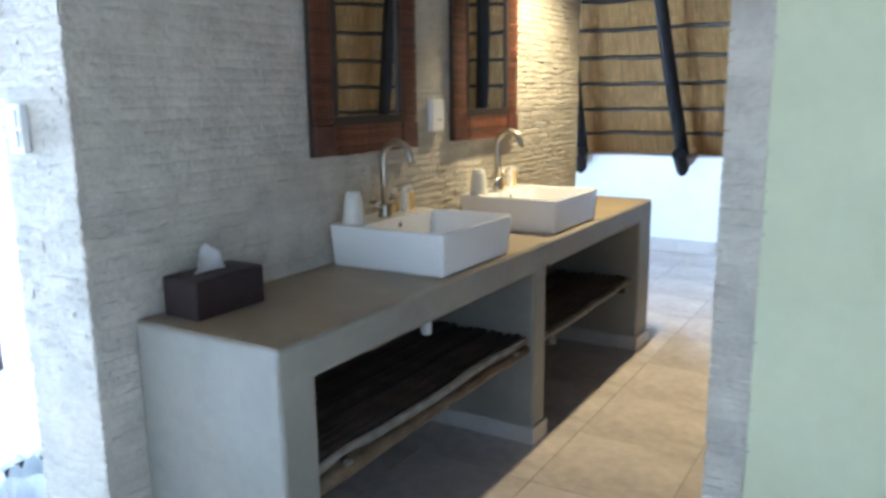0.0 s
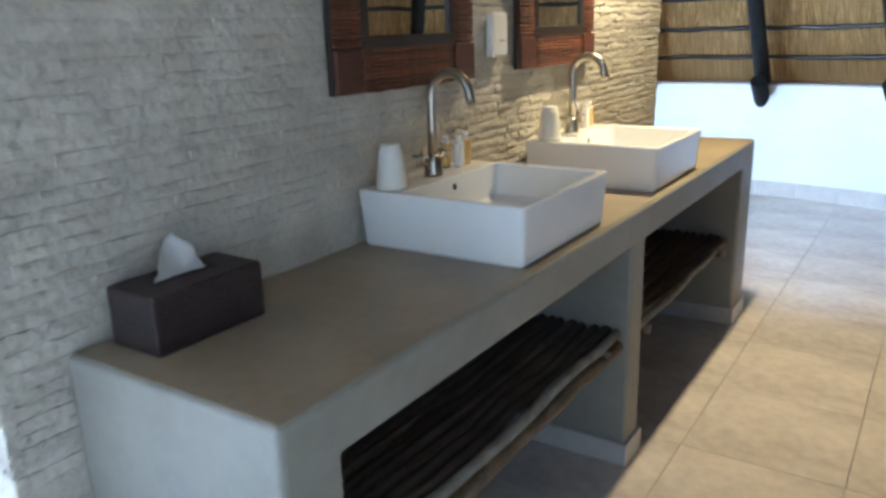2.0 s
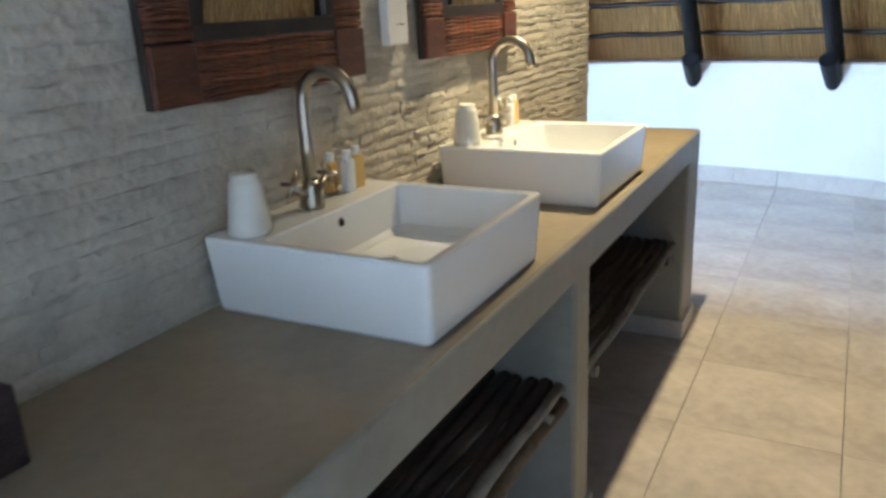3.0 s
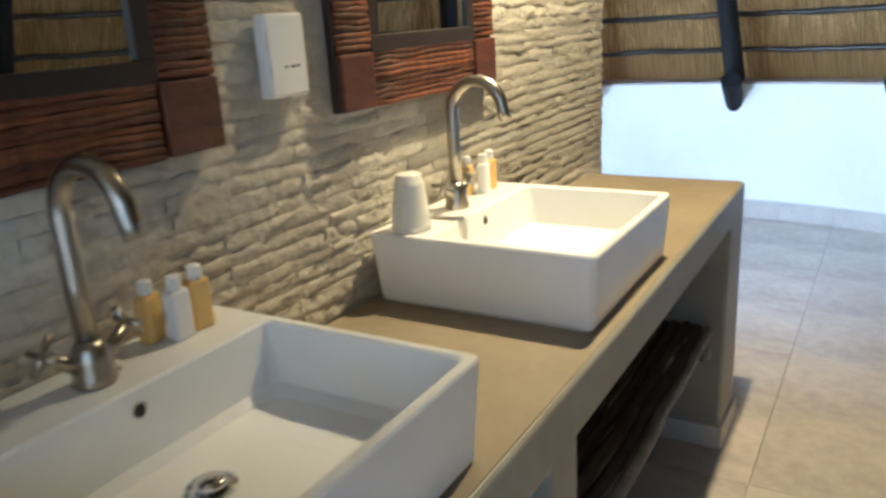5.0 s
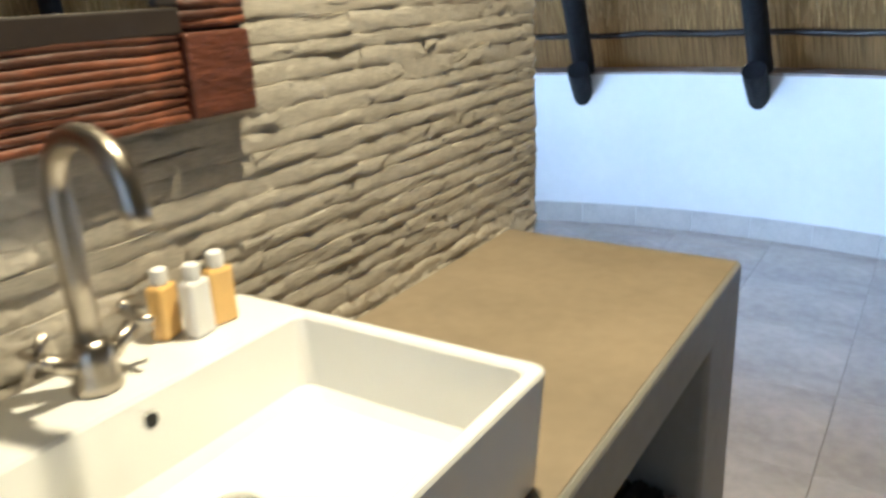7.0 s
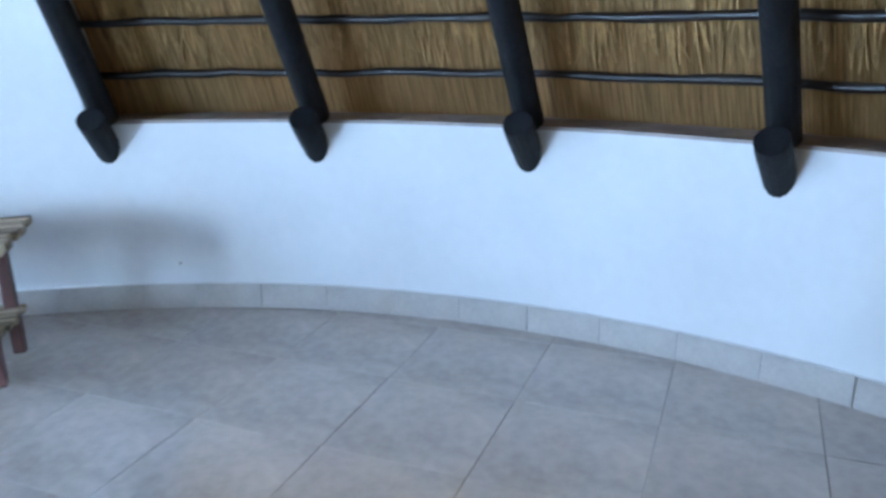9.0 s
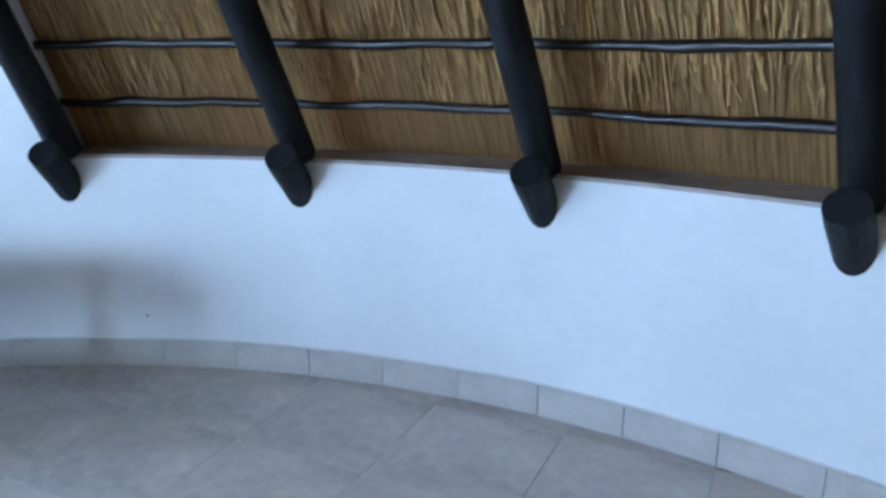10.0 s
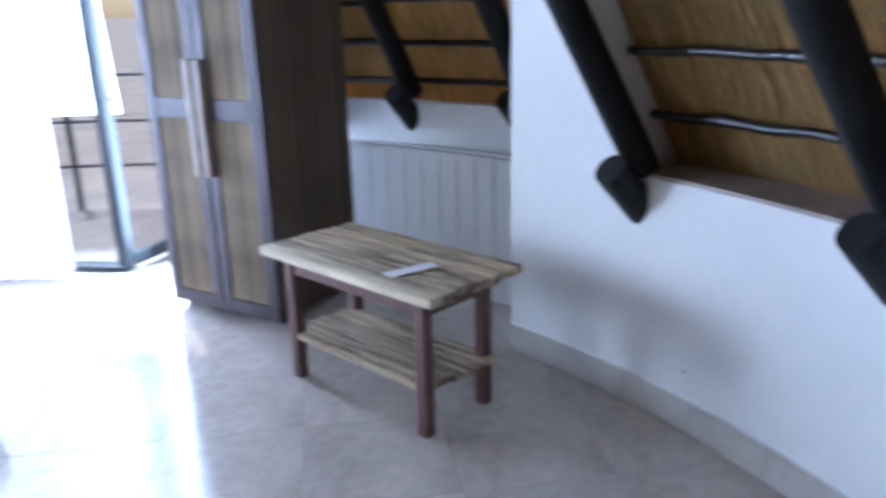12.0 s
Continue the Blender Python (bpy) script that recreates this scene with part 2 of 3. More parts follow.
def arc_wall(d0, d1, r0, r1, z0, top, step=1.5, bm=None):
    """A curved wall between two angles and two radii; top is a height or a function of the radius."""
    bm = bm or bmesh.new()
    height = top if callable(top) else (lambda r: top)
    foot = z0 if callable(z0) else (lambda r: z0)
    n = max(1, round(abs(d1 - d0) / step))
    rows = []
    for i in range(n + 1):
        a = d0 + (d1 - d0) * i / n
        rows.append([bm.verts.new(polar(a, r, z)) for r, z in ((r0, foot(r0)), (r0, height(r0)), (r1, height(r1)), (r1, foot(r1)))])
    for a, b in zip(rows, rows[1:]):
        for k in range(4):
            bm.faces.new((a[k], b[k], b[(k + 1) % 4], a[(k + 1) % 4]))
    bm.faces.new(rows[0])
    bm.faces.new(rows[-1][::-1])
    bmesh.ops.recalc_face_normals(bm, faces=bm.faces[:])
    return bm


def main_roof(r):
    return 0.868 + (3.94 - r) * SLOPE


def high_roof(r):
    return 0.962 + (ALC + 0.06 - r) * SLOPE


def door_roof(r):
    return 2.15 + (R + 0.28 - r) * SLOPE


# ---- structure ----
GABLE, JAMB, DOOR_A, DOOR_B, GLASS_B, WIN_B = 116.8, 124.9, 149.0, 161.5, 195.0, 234.0
ENTRY_A, ENTRY_B, HIGH_END = 284.0, 314.0, 322.0
ground = bmesh.new()
bmesh.ops.create_circle(ground, cap_ends=True, radius=900, segments=48)
bmesh.ops.translate(ground, verts=ground.verts[:], vec=(0, 0, -0.12))
solid("ground", ground, GROUND, "pale dry ground outside the round house", "ground")
base = bmesh.new()
bmesh.ops.create_circle(base, cap_ends=True, radius=5.2, segments=72)
bmesh.ops.translate(base, verts=base.verts[:], vec=(CX, CY, -0.012))
floor = solid("floor", base, GROUT, "large beige stone floor tiles with thin grout joints", "floor")

LOW0 = HIGH_END - 360
wall_round = solid("wall_round", arc_wall(LOW0, GABLE, R, R + 0.27, 0, WALL_H), PLASTER, "low white plastered curved wall under the thatch", "wall")
solid("ring_beam", arc_wall(LOW0, GABLE, R + 0.004, R + 0.34, WALL_H, WALL_H + 0.012), LEDGE, "bare grey-brown concrete ledge on top of the curved wall", "ledge")
solid("wall_tall", arc_wall(GABLE, JAMB, R, R + 0.24, 0, lambda r: high_roof(r) + 0.1, 1.0), PLASTER, "tall white plastered wall beside the opening", "wall")
solid("wall_gable", arc_wall(GABLE - 0.8, GABLE - 0.01, 0.6, R + 0.3, lambda r: main_roof(r) - 0.22, lambda r: high_roof(r) + 0.1), PLASTER, "white plastered infill between the two thatched roofs", "wall")
solid("wall_alcove", arc_wall(JAMB - 7, DOOR_A, ALC, ALC + 0.25, 0, 0.925), PLASTER, "low white wall at the back of the alcove", "wall")
# stops at 2.1 m: the assumed, unseen gap below holds the fill lamp
solid("wall_alcove_side", arc_wall(DOOR_A - 2.2, DOOR_A, R - 0.25, ALC + 0.25, 2.1, lambda r: door_roof(r) + 0.05), PLASTER, "white wall above an assumed side opening of the alcove", "wall")
solid("wall_gable_door", arc_wall(DOOR_A - 2.2, DOOR_A - 0.5, 0.3, R - 0.25, lambda r: high_roof(r) - 0.05, lambda r: door_roof(r) + 0.1), PLASTER, "white plastered infill above the alcove", "wall")
solid("wall_above_door", arc_wall(DOOR_A, WIN_B, R, R + 0.2, 2.1, lambda r: door_roof(r) + 0.05), PLASTER, "white wall above the glazed doors", "wall")
solid("wall_under_window", arc_wall(GLASS_B + 4, WIN_B, R, R + 0.2, 0, 0.12), PLASTER, "low white sill wall under the window", "wall")
solid("wall_pier", arc_wall(GLASS_B, GLASS_B + 4, R, R + 0.2, 0, 2.1), PLASTER, "white pier between glazed door and window", "wall")
solid("wall_back", arc_wall(WIN_B, ENTRY_A, R, R + 0.25, 0, lambda r: door_roof(r) + 0.05), PLASTER, "white wall beside the window", "wall")
solid("wall_above_entry", arc_wall(ENTRY_A, ENTRY_B, R, R + 0.25, 2.1, lambda r: door_roof(r) + 0.05), PLASTER, "white wall above the entrance", "wall")
solid("wall_beside_entry", arc_wall(ENTRY_B, HIGH_END, R, R + 0.25, 0, lambda r: door_roof(r) + 0.05), PLASTER, "white wall beside the entrance", "wall")


def roof(name, d0, d1, r_eave, surface, label):
    bm = bmesh.new()
    uv = bm.loops.layers.uv.new("UVMap")
    n, rows = round((d1 - d0) / 1.5), []
    radii = [r_eave - (r_eave - 0.05) * k / 40 for k in range(41)]
    for i in range(n + 1):
        a = d0 + (d1 - d0) * i / n
        line = []
        for k, r in enumerate(radii):
            w = 0.014 * noise.noise(Vector((a * 0.35, r * 2.0, 3)))
            line.append((bm.verts.new(polar(a, r + w, surface(r))), (radians(a) * 3.8, (r_eave - r) * 2.0)))
        rows.append(line)
    for p, q in zip(rows, rows[1:]):
        for k in range(40):
            f = bm.faces.new((p[k][0], q[k][0], q[k + 1][0], p[k + 1][0]))
            for loop, c in zip(f.loops, (p[k][1], q[k][1], q[k + 1][1], p[k + 1][1])):
                loop[uv].uv = c
    bmesh.ops.solidify(bm, geom=bm.faces[:], thickness=-0.2)
    return solid(name, bm, THATCH, label, "ceiling")


roof("ceiling_low", LOW0, GABLE, 4.12, main_roof, "golden-brown thatch underside of the conical roof")
roof("ceiling_high", GABLE - 0.7, DOOR_A - 0.6, ALC + 0.3, high_roof, "golden-brown thatch underside over the alcove")
roof("ceiling_door", DOOR_A - 1.2, HIGH_END, R + 0.3, door_roof, "golden-brown thatch underside over the doors")
solid("wall_gable_back", arc_wall(HIGH_END - 1, HIGH_END, 0.3, R + 0.3, lambda r: main_roof(r) - 0.1, lambda r: door_roof(r) + 0.1), PLASTER, "white plastered infill between the two roofs", "wall")
solid("wall_alcove_end", arc_wall(JAMB - 7.5, JAMB - 7, R + 0.2, ALC + 0.3, 0, lambda r: high_roof(r)), PLASTER, "white end wall of the alcove", "wall")


# reed ends that stand out from the thatch
def reeds(name, d0, d1, surface, r_lo, r_hi, count, label):
    rnd = random.Random(5)
    verts, faces = [], []
    for _ in range(count):
        a, r = rnd.uniform(d0, d1), rnd.uniform(r_lo, r_hi)
        da, length, w = rnd.gauss(0, 0.25), rnd.uniform(0.08, 0.22), rnd.uniform(0.0018, 0.004)
        lift = rnd.uniform(0.004, 0.016)
        p, q = polar(a, r - lift, surface(r)), polar(a + da, r - length * 0.5 - lift - rnd.uniform(0, .006), surface(r - length * 0.5))
        s = Vector((-math.sin(radians(a)), math.cos(radians(a)), 0)) * w
        o = Vector((-math.cos(radians(a)), -math.sin(radians(a)), -0.4)) * w * 0.8
        k = len(verts)
        verts += [p - s, p + s, p + o, q - s, q + s, q + o]
        faces += [(k, k + 1, k + 4, k + 3), (k + 1, k + 2, k + 5, k + 4), (k + 2, k, k + 3, k + 5)]
    me = bpy.data.meshes.new(name)
    me.from_pydata(verts, [], faces)
    me.materials.append(REED)
    return tagged(new(name, me), label, "thatch", "", "stuff")


reeds("thatch_reeds", 20, GABLE - 1, main_roof, 2.4, 3.84, 9000, "loose golden reeds on the underside of the thatch")
reeds("alcove_reeds", JAMB - 6.5, DOOR_A - 2, high_roof, 3.3, ALC, 1500, "loose golden reeds in the thatch above the alcove")


def rafter(deg, surface, r_wall, z_foot, label):
    """A pole under the thatch, with its cut foot standing against the wall."""
    at = polar(deg, 0)
    ob = thing("rafter", label, "rafter", pose(at.x, at.y, 0, 0, 0, deg), "rafters of the thatched roof")
    rnd = random.Random(int(deg * 10))
    pts, rad = [], []
    for k in range(9):
        r = r_wall + 0.025 - k * 0.348
        pts.append((r + rnd.uniform(-.005, .005), rnd.uniform(-.012, .012), z_foot + 0.10 + k * 0.34 * 1.5))
        rad.append(0.055 - k * 0.001 + rnd.uniform(-.003, .003))
    part("pole", tube(pts, rad, 12), POLE, ob, smooth=True)
    foot = tube([(r_wall + 0.05, 0, z_foot - 0.066), (r_wall - 0.03, 0, z_foot + 0.02), (r_wall - 0.085, 0, z_foot + 0.075), (r_wall - 0.130, 0, z_foot + 0.118)], [0.052, 0.056, 0.058, 0.056], 16)
    part("foot", foot, POLE, ob, "cut end of the dark pole against the wall")
    return ob


for k in range(12):
    rafter(115.7 - 13.75 * k, main_roof, R, 0.748, "dark-stained round timber rafter under the thatch")
for deg in (129.3, 138.5, 146.2):
    rafter(deg, high_roof, ALC, 0.865, "dark-stained round timber rafter above the alcove")


def batten(d0, d1, r, z, wave):
    bm = bmesh.new()
    n = round((d1 - d0) / 1.6)
    rnd = random.Random(int(z * 977))
    pts = [polar(d0 + (d1 - d0) * i / n, r + rnd.uniform(-.004, .004), z + wave * noise.noise(Vector((i * 0.45, z * 9, 1)))) for i in range(n + 1)]
    tube(pts, [0.0165 + rnd.uniform(-.0025, .0025) for _ in pts], 8, bm)
    return tagged(new("batten", mesh_of("batten", bm, BATTEN, True)), "dark glossy thin pole batten tied under the thatch", "batten", "thatch battens", "")


for k in range(9):
    z = 1.02 + 0.213 * k
    batten(LOW0 + 1, GABLE + 0.2, 3.94 - (z - 0.868) / SLOPE - 0.030, z, 0.016)
for k in range(7):
    z = 1.03 + 0.19 * k
    batten(JAMB - 6.8, DOOR_A - 2.5, ALC + 0.06 - (z - 0.962) / SLOPE - 0.030, z, 0.014)

# stone partition with the vanity
WX0, WY0, WY1, WZ = -0.31, 1.163, 4.333, 2.68
core = solid("wall_stone", box((WX0 + 0.035, WY0 + 0.0052, 0), (-0.0052, WY1 - 0.0062, WZ), 0), STONE, "rough beige ledge-stone wall behind the washbasins", "wall")
# cross wall with a rough corner
core2 = solid("wall_cross", box((1.405, 1.838, 0), (3.2, 2.05, 2.2), 0.004), GREEN_PLASTER, "smooth pale green plastered cross wall", "wall")
corner_core = solid("wall_cross_end", box((1.329, 1.8435, 0), (1.404, 2.05, 2.2), 0), STONE, "rough stone end of the cross wall", "wall")

# ---- vanity ----
FX, Y0, Y1, TOP = 0.495, 1.289, 4.191, 0.80


def vanity_counter():
    ob = thing("vanity_counter", "long grey cement vanity counter on three solid cement legs", "counter")
    bm = bmesh.new()
    line = ((Y0, 0), (1.415, 0), (1.415, .697), (2.669, .697), (2.669, 0), (2.779, 0), (2.779, .697), (3.985, .697), (3.985, 0), (Y1, 0), (Y1, TOP - .0012), (Y0, TOP - .0012))
    face = bm.faces.new([bm.verts.new((0.004, y, z)) for y, z in line])
    out = bmesh.ops.extrude_face_region(bm, geom=[face])
    bmesh.ops.translate(bm, verts=[v for v in out["geom"] if isinstance(v, bmesh.types.BMVert)], vec=(FX - .004, 0, 0))
    bmesh.ops.recalc_face_normals(bm, faces=bm.faces[:])
    bmesh.ops.bevel(bm, geom=[e for e in bm.edges if max(v.co.x for v in e.verts) > .4], offset=.011, segments=3, affect="EDGES", profile=.5)
    bmesh.ops.triangulate(bm, faces=[f for f in bm.faces if len(f.verts) > 4])
    part("body", bm, CEMENT, ob)
    part("top_finish", box((0.006, Y0 + 0.009, TOP - 0.0025), (FX - 0.008, Y1 - 0.009, TOP), 0.001, segs=1), TOP_CEMENT, ob, "polished tan screed surface")
    for lo, hi in ((Y0, 1.415), (2.669, 2.779), (3.985, Y1)):
        part("plinth", box((0.01, lo - 0.012, 0.001), (FX + 0.010, hi + 0.012, 0.076), 0.004), SKIRT, ob, "beige tile plinth round the foot")
    part("back_panel", box((-0.008, Y0 + 0.02, 0.001), (0.003, Y1 - 0.02, 0.70), 0), CEMENT, ob)
    return ob


vanity_counter()


def branch(length, r, seed, axis="y"):
    rnd = random.Random(seed)
    n = 9
    bm = tube([(rnd.uniform(-.006, .006), length * k / n, rnd.uniform(-.005, .005)) for k in range(n + 1)], [r * rnd.uniform(.8, 1.15) for _ in range(n + 1)], 7)
    return bm


def slatted_shelf(lo, hi, z, seed):
    ob = thing("slatted_shelf", "dark rough branch-slat shelf under the cement counter", "shelf", pose(0, lo, z), "shelves under the counter")
    for k in range(13):
        pale = k == 12
        part("slat", branch(hi - lo, 0.017 if not pale else 0.014, seed + k), PALE_SLAT if pale else SLAT, ob, "pale bare front slat" if pale else "", True, pose(0.04 + 0.0345 * k, 0, 0))
    for y in (0.12, (hi - lo) - 0.12):
        part("bearer", box((0.02, y, -0.05), (0.46, y + 0.035, -0.015), 0.004), SLAT, ob)
        part("peg", tube([(0.455, y + 0.018, -0.032), (0.475, y + 0.018, -0.032)], 0.016, 10), PALE_SLAT, ob, "pale cut peg end")
    return ob


near_shelf = slatted_shelf(1.417, 2.667, 0.430, 10)
for dx, dz, r in ((.437, -.026, .018), (.462, -.040, .021)):
    part("front_branch", branch(1.25, r, 70 + int(dx * 100)), BROWN_SLAT, near_shelf, "thicker brown branch along the front", True, pose(dx, 0, dz))
slatted_shelf(2.781, 3.983, 0.388, 40)


def basin():
    """A square vessel basin, rear deck at x 0."""
    ob = thing("washbasin", "white ceramic rectangular countertop washbasin on the cement counter", "washbasin", None, "washbasins")
    W, D, Hh = 0.480, 0.454, 0.140
    bm = bmesh.new()
    def loop(x0, x1, y0, y1, z, r):
        pts = []
        for cx, cy, a0 in ((x1 - r, y1 - r, 0), (x0 + r, y1 - r, 90), (x0 + r, y0 + r, 180), (x1 - r, y0 + r, 270)):
            for k in range(5):
                a = radians(a0 + 22.5 * k)
                pts.append(bm.verts.new((cx + r * math.cos(a), cy + r * math.sin(a), z)))
        return pts
    loops = [loop(.012, D - .012, .014, W - .014, 0, .012), loop(.008, D - .008, .010, W - .010, .006, .014), loop(0, D, 0, W, Hh - .005, .014), loop(.002, D - .002, .002, W - .002, Hh - .001, .013), loop(.005, D - .005, .005, W - .005, Hh, .012),
             loop(.122, D - .014, .015, W - .015, Hh, .012), loop(.126, D - .018, .019, W - .019, Hh - .004, .012), loop(.137, D - .028, .030, W - .030, .055, .02), loop(.150, D - .042, .045, W - .045, .043, .03), loop(.20, D - .1, .12, W - .12, .038, .05)]
    for a, b in zip(loops, loops[1:]):
        for k in range(20):
            bm.faces.new((a[k], a[(k + 1) % 20], b[(k + 1) % 20], b[k]))
    bm.faces.new(loops[-1])
    bm.faces.new(loops[0][::-1])
    body = part("bowl", bm, CERAMIC, ob)
    drain = part("drain", lathe([(.030, .0385), (.030, .042), (.026, .043), (.024, .040)], 24), CHROME, ob, "chrome drain ring", m=pose(.232, W / 2, 0))
    part("plug", lathe([(.018, .0415), (.020, .047), (.016, .051), (.006, .053)], 20), CHROME, drain, smooth=True)
    part("overflow_hole", lathe([(.008, 0), (.008, .0025), (.006, .003)], 16), BLACK, ob, "dark oval overflow hole", m=pose(.1278, W / 2, .112, 0, 82, 0))
    part("overflow_rim", tube([(.1285 + .0002 * math.sin(a), W / 2 + .0095 * math.cos(a), .112 + .0095 * math.sin(a)) for a in [2 * math.pi * k / 16 for k in range(17)]], .0016, 6), CHROME, ob)
    return ob


def waste_pipe(y):
    """The plastic waste under a basin, down from the counter's underside."""
    ob = thing("waste_pipe", "white plastic waste pipe under the cement counter", "pipe", pose(.248, y, 0), "waste pipes")
    part("tailpiece", tube([(0, 0, .700), (0, 0, .60)], .016, 14), PLASTIC, ob, smooth=True)
    part("trap", lathe([(.016, .525), (.020, .530), (.020, .585), (.023, .592), (.023, .605), (.017, .607)], 18), PLASTIC, ob)
    part("outlet", tube([(0, 0, .57), (-.12, 0, .57), (-.244, 0, .57)], .014, 12), PLASTIC, ob, smooth=True)
    return ob


def faucet():
    ob = thing("faucet", "brushed nickel swan-neck tap with two cross handles on the basin deck", "tap", None, "taps")
    part("base", lathe([(.024, 0), (.026, .004), (.024, .012), (.022, .03), (.020, .045), (.014, .055)], 20), STEEL, ob, smooth=True)
    pts = [(0, 0, .045), (0, 0, .12), (0, 0, .205)]
    for k in range(1, 10):
        a = radians(180 - 20 * k)
        pts.append((.057 + .057 * math.cos(a), 0, .205 + .057 * math.sin(a)))
    pts += [(.121, 0, .187)]
    part("spout", tube(pts, [.0135] * 3 + [.0125] * (len(pts) - 3), 14), STEEL, ob, smooth=True)
    for s in (-1, 1):
        h = part("handle", tube([(0, s * .012, .022), (0, s * .05, .052)], [.009, .008], 10), STEEL, ob, smooth=True)
        for u, v in (((.024, 0, 0), (-.024, 0, 0)), ((0, .014 * s * -1, .021), (0, .014 * s, -.021))):
            part("cross_bar", tube([Vector(u) + Vector((0, s * .056, .057)), Vector(v) + Vector((0, s * .056, .057))], .0045, 8), STEEL, h, smooth=True)
    return ob


def tumbler():
    ob = new("tumbler", mesh_of("tumbler", lathe([(.034, 0), (.0385, .003), (.038, .012), (.029, .088), (.028, .094), (.025, .096), (.025, .106), (.022, .109)], 24), TUMBLER, True))
    return tagged(ob, "pale frosted tumbler turned upside down on the washbasin", "tumbler", "tumblers")


def bottle(colour, h, label):
    ob = thing("toiletry_bottle", label, "bottle", None, "toiletry bottles")
    part("flask", box((-.011, -.016, 0), (.011, .016, h * .78), .005), colour, ob, smooth=False)
    part("cap", lathe([(.009, h * .78), (.010, h * .8), (.010, h * .98), (.008, h)], 14), PLASTIC, ob, "white cap")
    return ob


B = basin()
B.matrix_world = pose(0.016, 2.049, TOP)
B2 = copy_thing(B, pose(0.016, 2.927, TOP))
F1 = faucet()
for y in (2.289, 3.167):
    waste_pipe(y)
DECK = TOP + 0.140
F1.matrix_world = pose(0.086, 2.281, DECK, 0, 0, 0)
copy_thing(F1, pose(0.086, 3.155, DECK, 0, 0, 0))
T1 = tumbler()
T1.matrix_world = pose(0.088, 2.098, DECK)
copy_thing(T1, pose(0.086, 2.976, DECK))
for y in (2.415, 3.290):
    a = bottle(AMBER, 0.085, "small amber toiletry bottle beside the tap")
    a.matrix_world = pose(0.050, y - 0.02, DECK, 0, 0, 15)
    b = bottle(PLASTIC, 0.088, "small white toiletry bottle beside the tap")
    b.matrix_world = pose(0.079, y + 0.003, DECK, 0, 0, 5)
    c = bottle(AMBER, 0.09, "small amber toiletry bottle beside the tap")
    c.matrix_world = pose(0.074, y + 0.042, DECK, 0, 0, -10)


def twig_mirror(y0, y1, z0, z1, seed):
    """A mirror in a frame of laid twigs, hung on the wall."""
    ob = thing("mirror", "tall mirror in a wide red-brown twig frame on the stone wall", "mirror", pose(0.004, y0, z0) @ pose(.0045, 0, 0, 0, 0, .45) @ Matrix.Diagonal((.72, 1, 1, 1)), "twig mirrors")
    rnd = random.Random(seed)
    W, Ht, b = y1 - y0, z1 - z0, 0.105
    part("backing", box((0, 0.002, 0.002), (0.022, W - 0.002, Ht - 0.002), 0.002), FRAME_DARK, ob)
    part("glass", box((0.0225, b, b), (0.0255, W - b, Ht - b), 0), MIRROR, ob, "silvered mirror glass")
    for lo, hi in (((.0225, b - .004, b - .004), (.036, W - b + .004, b + .026)), ((.0225, b - .004, Ht - b - .026), (.036, W - b + .004, Ht - b + .004)), ((.0225, b - .004, b + .027), (.036, b + .026, Ht - b - .027)), ((.0225, W - b - .026, b + .027), (.036, W - b + .004, Ht - b - .027))):
        part("inner_frame", box(lo, hi, .003), FRAME_DARK, ob, "flat dark inner frame")
    longs, shorts = [], []
    for k in range(4):
        for L, store in ((W - 2 * b - .006, longs), (b - .006, shorts)):
            n = 8 if L > .2 else 3
            bm = tube([(rnd.uniform(-.0015, .0015), L * i / n, rnd.uniform(-.0022, .0022)) for i in range(n + 1)], [rnd.uniform(.0050, .0068) for _ in range(n + 1)], 6)
            store.append(mesh_of("twig", bm, TWIG, True))
    for k in range(10):
        for z in (0.007 + .0102 * k, Ht - 0.007 - .0102 * k):
            piece("twig", rnd.choice(longs), ob, pose(.030, b + .003, z, 0, rnd.choice((0, 180)), 0))
    for y in (0.003, W - b + .003):
        for z in (0.003, Ht - b + .003):
            part("corner_block", box((.0225, y, z), (.0415, y + b - .006, z + b - .006), .004), CORNER, ob, "plain red-brown corner block")
        n = int((Ht - 2 * b) / .0108)
        for k in range(n):
            piece("twig", rnd.choice(shorts), ob, pose(.030, y, b + .0065 + .0108 * k, 0, rnd.choice((0, 180)), 0))
    return ob


twig_mirror(1.980, 2.590, 1.164, 2.06, 1)
twig_mirror(2.864, 3.472, 1.171, 2.06, 2)


def wall_socket():
    ob = thing("shaver_socket", "white plastic shaver socket plate on the stone wall", "socket", pose(0.006, 2.696, 1.219))
    part("plate", box((0, 0, 0), (.026, .09, .128), .005), PLASTIC, ob)
    for y, w in ((.036, .005), (.05, .009), (.064, .005)):
        part("slot", box((.0245, y, .045), (.0268, y + w, .0485), 0), BLACK, ob, "small dark slot")
    return ob


wall_socket()
sw = thing("light_switch", "white double light switch on the rough wall end", "switch", pose(-0.218, WY0 - 0.018, 1.233))
part("plate", box((0, 0, 0), (.056, .022, .118), .004), PLASTIC, sw)
for z in (.012, .062):
    part("rocker", box((.014, -.006, z), (.042, .002, z + .042), .003), PLASTIC, sw)


